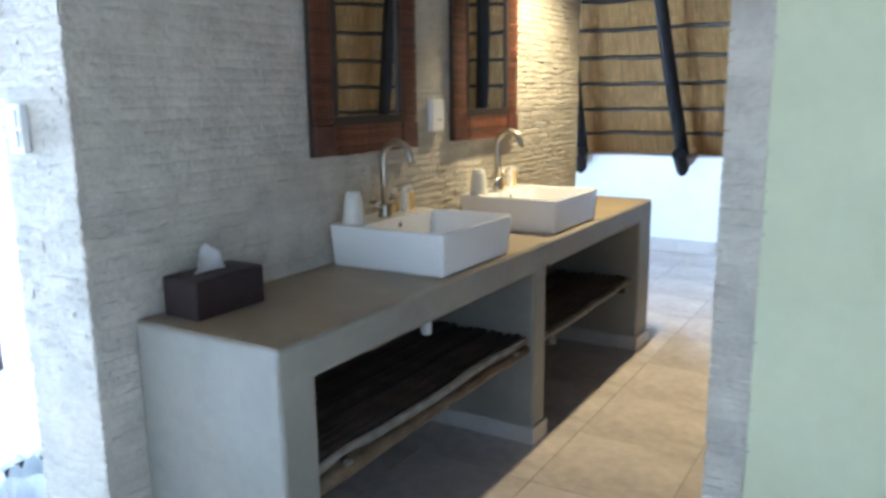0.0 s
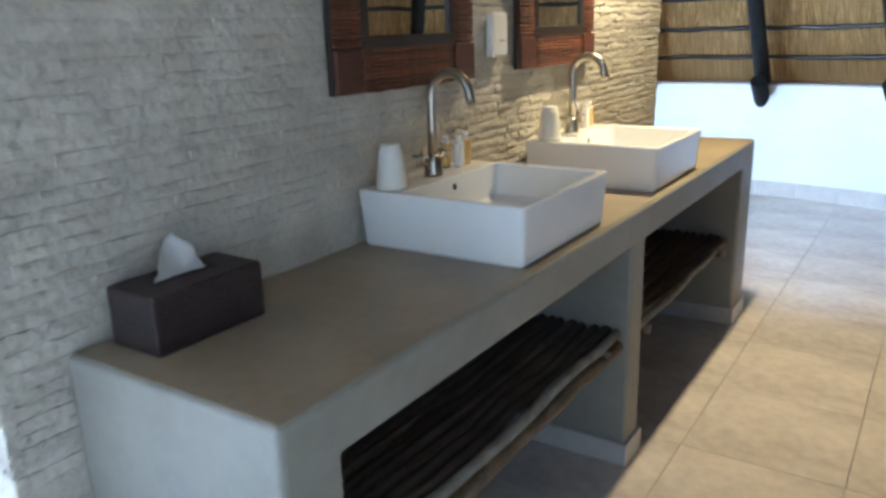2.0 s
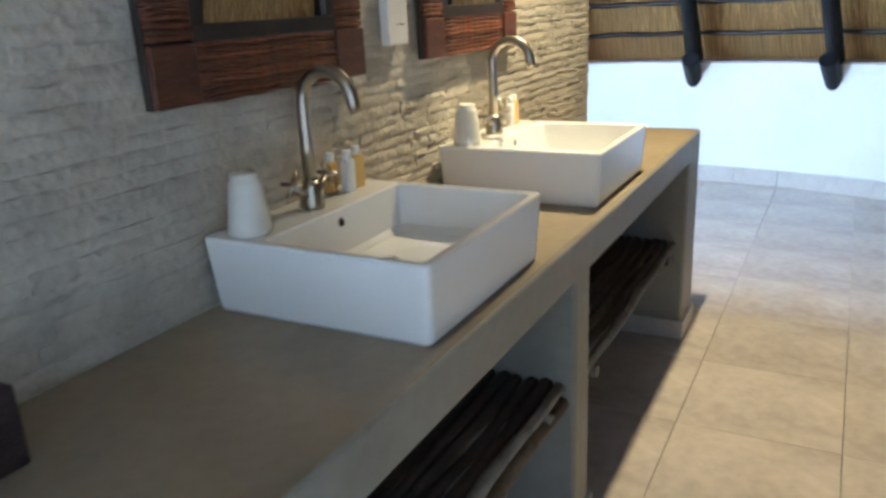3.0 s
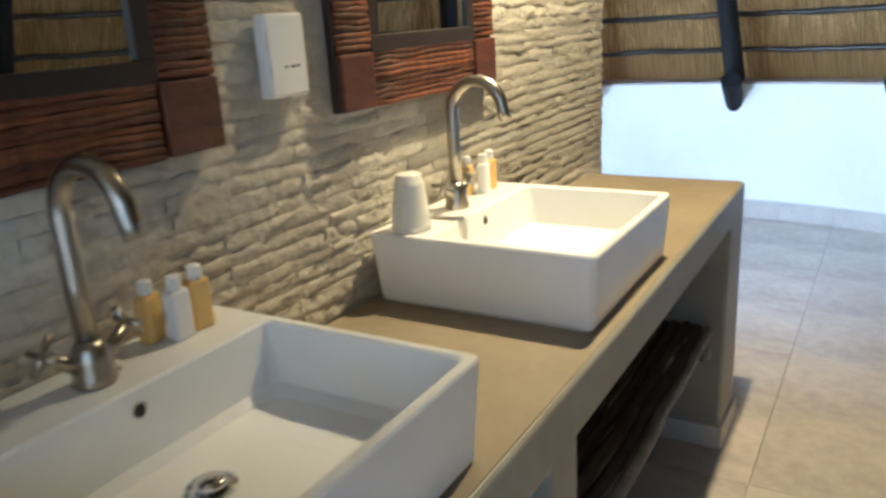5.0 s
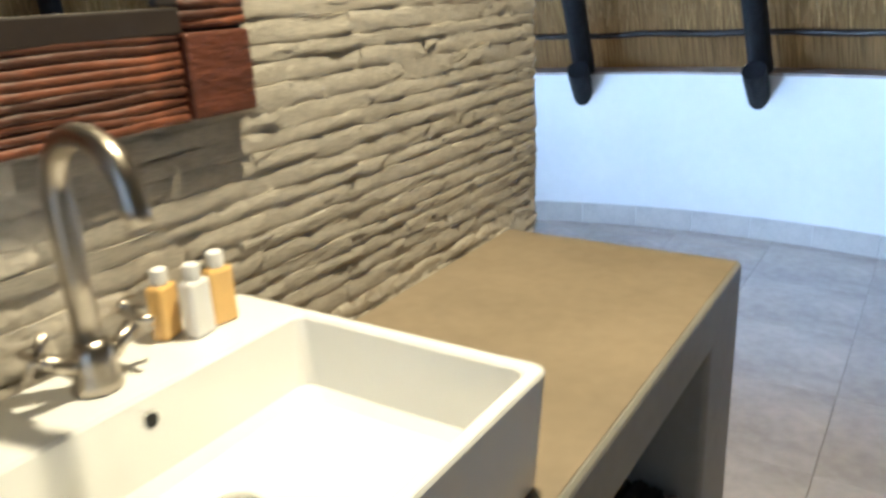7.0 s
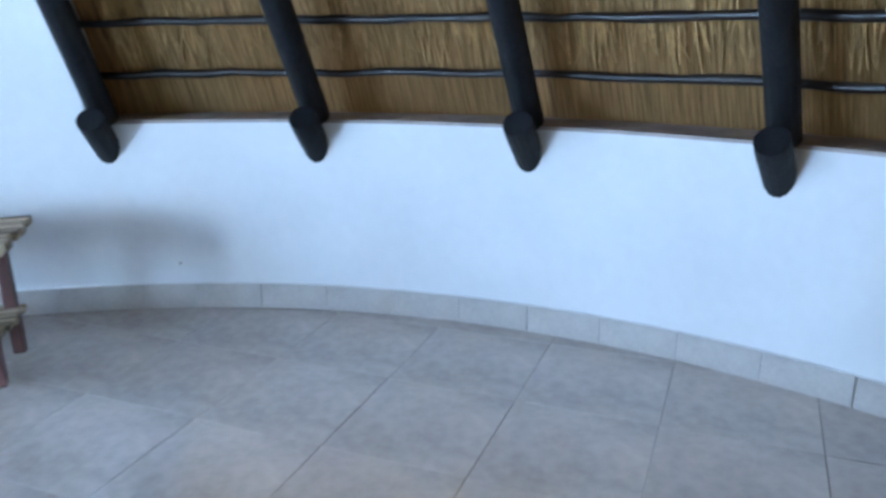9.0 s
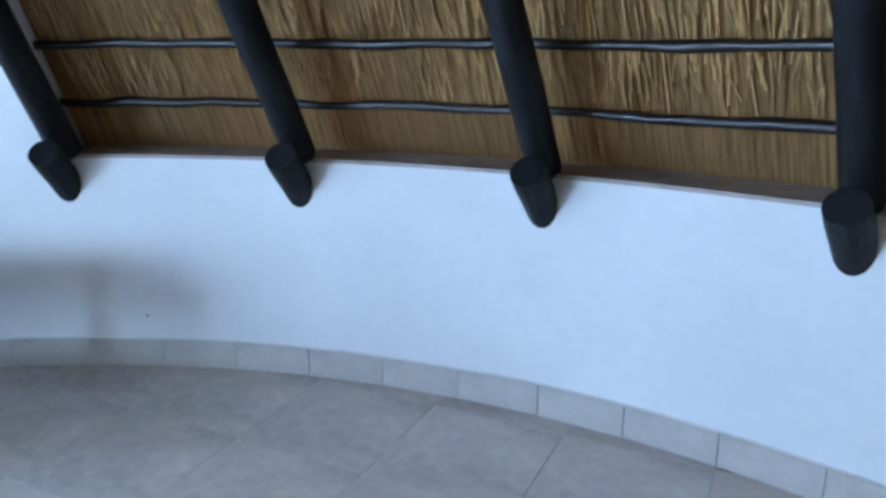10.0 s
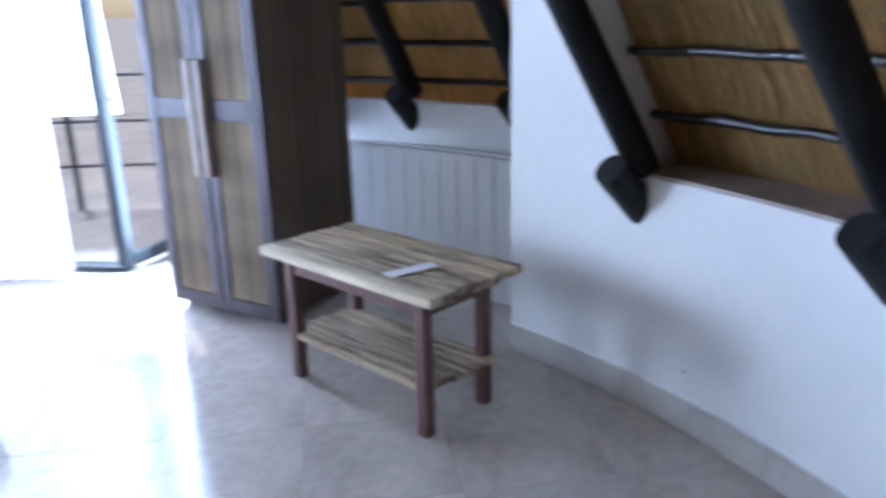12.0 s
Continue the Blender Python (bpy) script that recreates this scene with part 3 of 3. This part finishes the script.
def tissue_box():
    ob = thing("tissue_box", "dark brown leather tissue box with a white tissue standing out", "tissue box", pose(0.033, 1.357, TOP))
    bm = box((0, 0, 0), (.127, .238, .106), .005)
    part("case", bm, LEATHER, ob)
    part("slot", box((.05, .06, .1045), (.077, .18, .1066), .001, segs=1), BLACK, ob, "dark slot in the lid")
    bm = bmesh.new()
    rnd = random.Random(4)
    n = 12
    grid = []
    for i in range(n + 1):
        u = i / n
        row = []
        for j in range(7):
            v = j / 6
            row.append(bm.verts.new((.063 + .018 * math.sin(u * 9 + v * 2) * v + rnd.uniform(-.003, .003), .052 + .112 * u + .01 * (v - .5) * math.sin(u * 5), .102 + .080 * v * (0.1 + .9 * max(0, 1 - abs(u - .42) / .58) ** .8) + rnd.uniform(-.002, .002))))
        grid.append(row)
    for i in range(n):
        for j in range(6):
            bm.faces.new((grid[i][j], grid[i + 1][j], grid[i + 1][j + 1], grid[i][j + 1]))
    bmesh.ops.solidify(bm, geom=bm.faces[:], thickness=.002)
    part("tissue", bm, TISSUE, ob, "crumpled white tissue", True)
    return ob


tissue_box()

# spotlight on an arm from the stone wall
lamp = thing("spot_lamp", "small brushed metal spotlight on an arm above the counter", "lamp", pose(0, LAMP_AT.y, LAMP_AT.z))
part("rose", tube([(-.004, 0, .17), (.012, 0, .17), (.02, 0, .17)], [.045, .045, .03], 20), STEEL, lamp)
part("arm", tube([(.015, 0, .17), (.25, 0, .185), (LAMP_AT.x - .02, 0, .17), (LAMP_AT.x, 0, .135)], .008, 10), STEEL, lamp, smooth=True)
part("shade", tube([(LAMP_AT.x, 0, .03), (LAMP_AT.x, 0, .10), (LAMP_AT.x, 0, .135)], [.045, .042, .015], 20), STEEL, lamp)


# ---- alcove ----
def side_table():
    a, b = Vector((-1.610, 5.668, 0)), Vector((-2.185, 5.215, 0))
    head = math.degrees(math.atan2(b.y - a.y, b.x - a.x))
    L, Wd, Ht = 0.73, 0.33, 0.53
    ob = thing("side_table", "low weathered plank side table with red-brown legs and a lower shelf", "table", pose(a.x, a.y, 0, 0, 0, head))
    rnd = random.Random(3)
    for x in (0.0, L - .045):
        for y in (-0.03, -Wd):
            part("leg", box((x - .005, y + .002, 0), (x + .040, y + .047, Ht - .035), .005), TABLE_LEG, ob)
    for y in (-0.025, -Wd + .005):
        part("apron", box((.04, y, Ht - .10), (L - .045, y + .03, Ht - .036), .004), TABLE_LEG, ob)
    for x in (0, L - .035):
        part("apron", box((x, -Wd + .05, Ht - .10), (x + .03, -.03, Ht - .036), .004), TABLE_LEG, ob)
    n, w = 7, (Wd + .125) / 7
    for k in range(n):
        y = -Wd - .062 + w * k
        e0, e1 = rnd.uniform(-.012, .012), rnd.uniform(-.012, .012)
        part("top_plank", box((-.085 + e0, y, Ht - .034), (L + .075 + e1, y + w - .003, Ht + rnd.uniform(-.003, .003)), .006), PALE_PLANK if k == n - 1 else DRIFT, ob, "pale sapwood edge plank" if k == n - 1 else "")
    for k in range(6):
        y = -Wd + .005 + (Wd + .01) / 6 * k
        part("shelf_plank", box((-.012 + rnd.uniform(-.02, .01), y, .165), (L + .012, y + .052, .19 + rnd.uniform(-.003, .003)), .005), DRIFT, ob)
    return ob, a, head


table, ta, th = side_table()
note = new("paper_slip", mesh_of("paper_slip", box((-.095, -.028, 0), (.095, .028, .003), .001, segs=1), PAPER))
note.matrix_world = pose(ta.x, ta.y, 0, 0, 0, th) @ pose(0.153, -0.096, 0.5345, 0, 0, 256)
tagged(note, "folded white paper slip lying on the side table", "paper")


def wardrobe():
    a, b = Vector((-3.085, 4.607, 0)), Vector((-2.650, 5.140, 0))
    head = math.degrees(math.atan2(b.y - a.y, b.x - a.x))
    L, D, Ht = (b - a).length, 0.60, 1.95
    ob = thing("wardrobe", "dark timber wardrobe with split-reed door panels and pale wooden handles", "wardrobe", pose(a.x, a.y, 0, 0, 0, head))
    part("carcass", box((.012, .025, .03), (L - .012, D, Ht), .004), WARD_FRAME, ob)
    for x in (.03, L - .06):
        for y in (.05, D - .08):
            part("foot", box((x, y, 0), (x + .03, y + .03, .03), .002), WARD_FRAME, ob)
    reed = [mesh_of("reed", tube([(0, 0, 0), (0, 0, 1)], r, 6), WARD_REED) for r in (.0075, .0085, .0095)]
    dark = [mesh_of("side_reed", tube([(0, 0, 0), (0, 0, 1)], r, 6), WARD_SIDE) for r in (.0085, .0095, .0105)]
    rnd = random.Random(8)
    half = L / 2
    for d in range(2):
        x0, x1 = d * half + .003, (d + 1) * half - .003
        door = part("door", box((x0, .012, .035), (x1, .0245, Ht - .005), .002), WARD_FRAME, ob)
        st = .058
        for lo, hi in ((x0, x0 + st), (x1 - st, x1)):
            part("stile", box((lo, -.006, .035), (hi, .0115, Ht - .005), .003), WARD_FRAME, door)
        for z0, z1 in ((.035, .10), (.93, 1.02), (Ht - .085, Ht - .005)):
            part("rail", box((x0 + st + .001, -.005, z0), (x1 - st - .001, .0115, z1), .003), WARD_FRAME, door)
        for z0, z1 in ((.102, .928), (1.022, Ht - .087)):
            n = 14
            for k in range(n):
                x = x0 + st + .008 + (x1 - x0 - 2 * st - .016) * k / (n - 1)
                piece("reed", rnd.choice(reed), door, pose(x, .007, z0) @ Matrix.Diagonal((1, .8, z1 - z0, 1)))
        hx = x1 - .045 if d == 0 else x0 + .008
        part("handle", box((hx, -.045, .68), (hx + .042, -.0065, 1.19), .006), HANDLE_WOOD, door, "long pale wooden handle")
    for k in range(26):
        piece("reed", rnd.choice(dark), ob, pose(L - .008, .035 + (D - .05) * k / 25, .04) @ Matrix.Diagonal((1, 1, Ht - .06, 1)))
    part("corner_post", box((L - .03, -.006, .03), (L + .006, .027, Ht), .003), WARD_FRAME, ob)
    part("top", box((-.01, -.012, Ht), (L + .012, D, Ht + .03), .005), WARD_FRAME, ob)
    return ob


wardrobe()

panel = thing("white_board_screen", "low screen of white painted upright boards in the alcove", "screen")
for k in range(13):
    d0 = 124.5 + 1.5 * k
    part("board", arc_wall(d0 + .04, d0 + 1.46, 4.085, 4.11, 0.0, 0.70 + 0.0015 * k, 1.5), BOARD, panel)
part("cap_rail", arc_wall(124.5, 144, 4.078, 4.116, 0.72, 0.73, 1.5), BOARD, panel)


# ---- glazed doors, window and what is outside ----
def glazing(name, d0, d1, z0, z1, posts, label):
    ob = thing(name, label, "window", None, "", "structure")
    for d in posts:
        part("post", arc_wall(d - .45, d + .45, R + .05, R + .115, z0, z1, 1), DOOR_DARK, ob)
    part("head", arc_wall(d0, d1, R + .05, R + .115, z1, z1 + .05), DOOR_DARK, ob)
    part("sill", arc_wall(d0, d1, R + .03, R + .13, z0 - .03 if z0 > .1 else -.005, z0 if z0 > .1 else .022), DOOR_DARK, ob)
    for p, q in zip(posts, posts[1:]):
        pane = part("pane", arc_wall(p + .45, q - .45, R + .08, R + .085, z0 + .022, z1, 2), GLASS, ob)
        pane.visible_shadow = False
    return ob


glazing("window_1", DOOR_B, GLASS_B, .0, 1.97, (DOOR_B + .4, 172.5, 184, GLASS_B - .4), "dark-framed glazed doors with daylight behind")
glazing("window_2", GLASS_B + 4, WIN_B, .12, 1.97, (GLASS_B + 4.4, 211, 222, WIN_B - .4), "dark-framed window with daylight behind")
leaf = thing("glass_door", "open dark-framed glass door leaf turned outward", "door", None, "", "structure")
hinge = polar(DOOR_B, R + .03)
leaf.matrix_world = pose(hinge.x, hinge.y, 0, 0, 0, 150)
for lo, hi in (((0, -.02, .02), (.06, .02, 1.96)), ((.64, -.02, .02), (.70, .02, 1.96)), ((.06, -.02, .02), (.64, .02, .09)), ((.06, -.02, 1.9), (.64, .02, 1.96))):
    part("stile", box(lo, hi, .003), DOOR_DARK, leaf)
part("pane", box((.06, -.003, .09), (.64, .003, 1.9), 0), GLASS, leaf).visible_shadow = False
part("handle", tube([(.05, -.02, .95), (.05, -.06, .95), (-.04, -.06, .95)], .009, 8), DOOR_DARK, leaf, "dark lever handle")


def curtain(d0, d1, label):
    bm = bmesh.new()
    n = int((d1 - d0) * 3)
    rows = []
    for i in range(n + 1):
        a = d0 + (d1 - d0) * i / n
        r = R - .10 + .028 * math.sin(i * 1.15) + .012 * noise.noise(Vector((i * .3, d0, 0)))
        rows.append([bm.verts.new(polar(a, r + (.01 * math.sin(i * .7 + k)), .03 + 1.94 * k / 6)) for k in range(7)])
    for p, q in zip(rows, rows[1:]):
        for k in range(6):
            bm.faces.new((p[k], q[k], q[k + 1], p[k + 1]))
    ob = new("curtain", mesh_of("curtain", bm, SHEER, True))
    return tagged(ob, label, "curtain", "window curtains")


curtain(165, 192, "sheer white curtain drawn across the glazed door")
curtain(200, 207, "sheer white curtain gathered beside the window")
curtain(225, 233, "sheer white curtain gathered beside the window")
rail = thing("balustrade", "thin dark balustrade on the terrace outside", "railing")
for k in range(7):
    p = polar(140 + 9 * k, 5.6)
    part("post", tube([(p.x, p.y, -.12), (p.x, p.y, .95)], .025, 8), DOOR_DARK, rail)
for z in (.25, .6, .95):
    part("bar", tube([polar(140 + 3 * k, 5.6, z) for k in range(19)], .014, 8), DOOR_DARK, rail)


# ---- behind the stone wall ----
def waste_bin():
    ob = thing("waste_bin", "small dark waste bin lined with a pale plastic bag", "bin", pose(-0.50, 1.27, 0))
    part("bucket", lathe([(.075, 0), (.085, .004), (.10, .262), (.095, .265), (.08, .02)], 24), BIN, ob, smooth=True)
    bm = bmesh.new()
    rnd = random.Random(6)
    prof = [(.02, .13), (.074, .15), (.087, .21), (.094, .264), (.104, .285), (.112, .262), (.118, .225), (.113, .19)]
    rings = [[bm.verts.new(((r + rnd.uniform(-.006, .008)) * math.cos(2 * math.pi * k / 30), (r + rnd.uniform(-.006, .008)) * math.sin(2 * math.pi * k / 30), z + rnd.uniform(-.012, .014))) for k in range(30)] for r, z in prof]
    for p, q in zip(rings, rings[1:]):
        for k in range(30):
            bm.faces.new((p[k], p[(k + 1) % 30], q[(k + 1) % 30], q[k]))
    part("bag", bm, BAG, ob, "crumpled pale plastic bin bag")
    return ob


waste_bin()
bed = thing("bed", "low pale timber bed with white linen near the window", "bed", pose(-2.26, 2.075, 0, 0, 0, 118))
for x, y in ((0, 0), (0, -.9), (1.7, 0), (1.7, -.9)):
    part("leg", box((x - .03, y - .03, 0), (x + .03, y + .03, .26), .005), BENCH, bed)
for y in (-.03, -.93):
    part("rail", box((-.06, y, .235), (1.76, y + .055, .40), .008), BENCH, bed)
for x in (-.06, 1.71):
    part("rail", box((x, -.87, .235), (x + .05, -.035, .40), .008), BENCH, bed)
part("mattress", box((0, -.87, .30), (1.70, -.04, .47), .04, segs=4), LINEN, bed, "white linen mattress", True)


# ---- pieces: stones, tiles, skirting ----
rnd = random.Random(11)


def stone_mesh(seed):
    """A unit ledge stone facing +x: y 0..1, z 0..1, rounded split face with uneven edges."""
    r = random.Random(seed)
    bm = bmesh.new()
    ny, nz = 6, 4
    tilt, off = r.uniform(-.0015, .0015), Vector((seed * 3.7, seed * 1.3, 0))
    sag = [r.uniform(-.09, .09) for _ in range(ny + 1)]
    lift = [r.uniform(-.09, .09) for _ in range(ny + 1)]
    grid = []
    for i in range(ny + 1):
        u, row = i / ny, []
        for j in range(nz + 1):
            v = (0, .14, .5, .86, 1)[j]
            round_z = (.3, .8, 1, .95, .6)[j]
            round_y = .92 if i in (0, ny) else 1
            x = .0040 + .0030 * round_z * round_y + tilt * (u - .5) + .0085 * round_z * noise.noise(Vector((u * 4.3, v * 2.0, 0)) + off)
            y = u + (r.uniform(-.05, .05) if 0 < i < ny else 0.0)
            row.append(bm.verts.new((x, y, v + sag[i] * (1 - v) + lift[i] * v)))
        grid.append(row)
    for i in range(ny):
        for j in range(nz):
            bm.faces.new((grid[i][j], grid[i + 1][j], grid[i + 1][j + 1], grid[i][j + 1]))
    rim = [grid[i][0] for i in range(ny + 1)] + [grid[ny][j] for j in range(1, nz + 1)] + [grid[i][nz] for i in range(ny - 1, -1, -1)] + [grid[0][j] for j in range(nz - 1, 0, -1)]
    edge = [bm.verts.new(v.co) for v in rim]
    back = [bm.verts.new((-0.014, v.co.y, v.co.z)) for v in rim]
    for k in range(len(edge)):
        bm.faces.new((edge[k], back[k], back[(k + 1) % len(edge)], edge[(k + 1) % len(edge)]))
    me = mesh_of("stone", bm, STONE)
    me.polygons.foreach_set("use_smooth", [k < ny * nz for k in range(len(me.polygons))])
    return me


STONES = [stone_mesh(k) for k in range(40)]
raw = []
for me in STONES:
    raw.append(([v.co.copy() for v in me.vertices], [tuple(p.vertices) for p in me.polygons]))


def courses(length, height):
    z = 0.0
    while z < height:
        h = rnd.uniform(.022, .034)
        y = -rnd.uniform(0, .1)
        while y < length:
            w = rnd.uniform(.08, .24)
            lo, hi = max(y, 0), min(y + w, length)
            if hi - lo > .02:
                yield lo, min(z, height - .01), hi - lo - .0005, h - .0004
            y += w
        z += h


def clad(wall, m, length, height, near):
    """Stones over one face; m carries the face's frame (x out, y along, z up) into the world."""
    verts, faces, order = [], [], []
    for y, z, w, h in courses(length, height):
        k = rnd.randrange(len(STONES))
        loc = m @ Matrix.Translation((rnd.uniform(-.0013, .0013), y, z)) @ Matrix.Diagonal((1, w, h, 1))
        if near(y, z):
            piece("stone", STONES[k], wall, wall.matrix_world.inverted() @ loc)
        else:
            b = len(verts)
            order.append(k)
            verts += [loc @ v for v in raw[k][0]]
            faces += [tuple(i + b for i in f) for f in raw[k][1]]
    if verts:
        me = bpy.data.meshes.new("stones")
        me.from_pydata(verts, [], faces)
        me.materials.append(STONE)
        me.polygons.foreach_set("use_smooth", [f < 24 for k in order for f in range(len(raw[k][1]))])
        ob = new("stones", me)
        ob.parent = wall
        tagged(ob, "rough beige ledge stones in thin courses", "", "", "stuff")


clad(core, pose(-0.008, WY0 + .012, 0), WY1 - WY0 - .012, WZ, lambda y, z: y > 1.9 and .80 < z < 1.28)
clad(core, pose(WX0 + .02, WY0 + .012, 0, 0, 0, -90), -.008 - WX0 - .01, WZ, lambda y, z: False)
clad(core, pose(-0.01, WY1 - .012, 0, 0, 0, 90), -WX0 - .03, WZ, lambda y, z: False)
clad(corner_core, pose(1.315, 1.848, 0, 0, 0, -90), .10, 2.2, lambda y, z: False)
clad(corner_core, pose(1.335, 2.05, 0, 0, 0, 180), .20, 2.2, lambda y, z: False)

mark = lathe([(.0075, 0), (.006, .0012), (.002, .0016)], 9)
for v in mark.verts:
    v.co.x *= 1.0 + 0.5 * noise.noise(v.co * 90)
at = polar(111.9, R - .0005, .205)
mk = new("wall_stain", mesh_of("wall_stain", mark, GROUT))
mk.matrix_world = pose(at.x, at.y, at.z, 0, -90, 111.9)
tagged(mk, "small grey scuff mark on the white curved wall", "stain")

# floor tiles
STEP, GAP = 0.475, 0.002
tile = bmesh.new()
box((0, 0, -.010), (STEP - GAP, STEP - GAP, 0), .0005, tile, segs=1)
tile = mesh_of("tile", tile, TILE)
for i in range(-11, 10):
    for j in range(-11, 12):
        x, y = 0.608 + STEP * i, 3.825 + STEP * j
        d = math.hypot(x + STEP / 2 - CX, y + STEP / 2 - CY)
        ang = math.degrees(math.atan2(y + STEP / 2 - CY, x + STEP / 2 - CX)) % 360
        if d < 3.9 or (d < 4.4 and 120 < ang < 152):
            piece("tile", tile, floor, pose(x + GAP / 2, y + GAP / 2, -.0005 * rnd.random()))

# skirting tiles along the curved wall
arc = 360 * 0.30 / (2 * math.pi * R)
sk = arc_wall(0.03, arc - 0.03, R - .014, R - .001, 0.0, 0.112, 1.2)
bmesh.ops.translate(sk, verts=sk.verts[:], vec=(-CX, -CY, 0))
sk = mesh_of("skirting_tile", sk, SKIRT)
base_run = thing("baseboard", "beige stone tile skirting along the curved wall", "baseboard", pose(CX, CY, 0), "", "structure")
for k in range(38):
    piece("skirting_tile", sk, base_run, pose(0, 0, 0, 0, 0, JAMB - 0.02 - arc * (k + 1)))
seal = arc_wall(JAMB - 70, JAMB - 0.1, R - .010, R - .0005, 0.1125, 0.1155, 1.2)
bmesh.ops.translate(seal, verts=seal.verts[:], vec=(-CX, -CY, 0))
part("sealant", seal, PLASTIC, base_run, "thin white sealant line on the skirting")
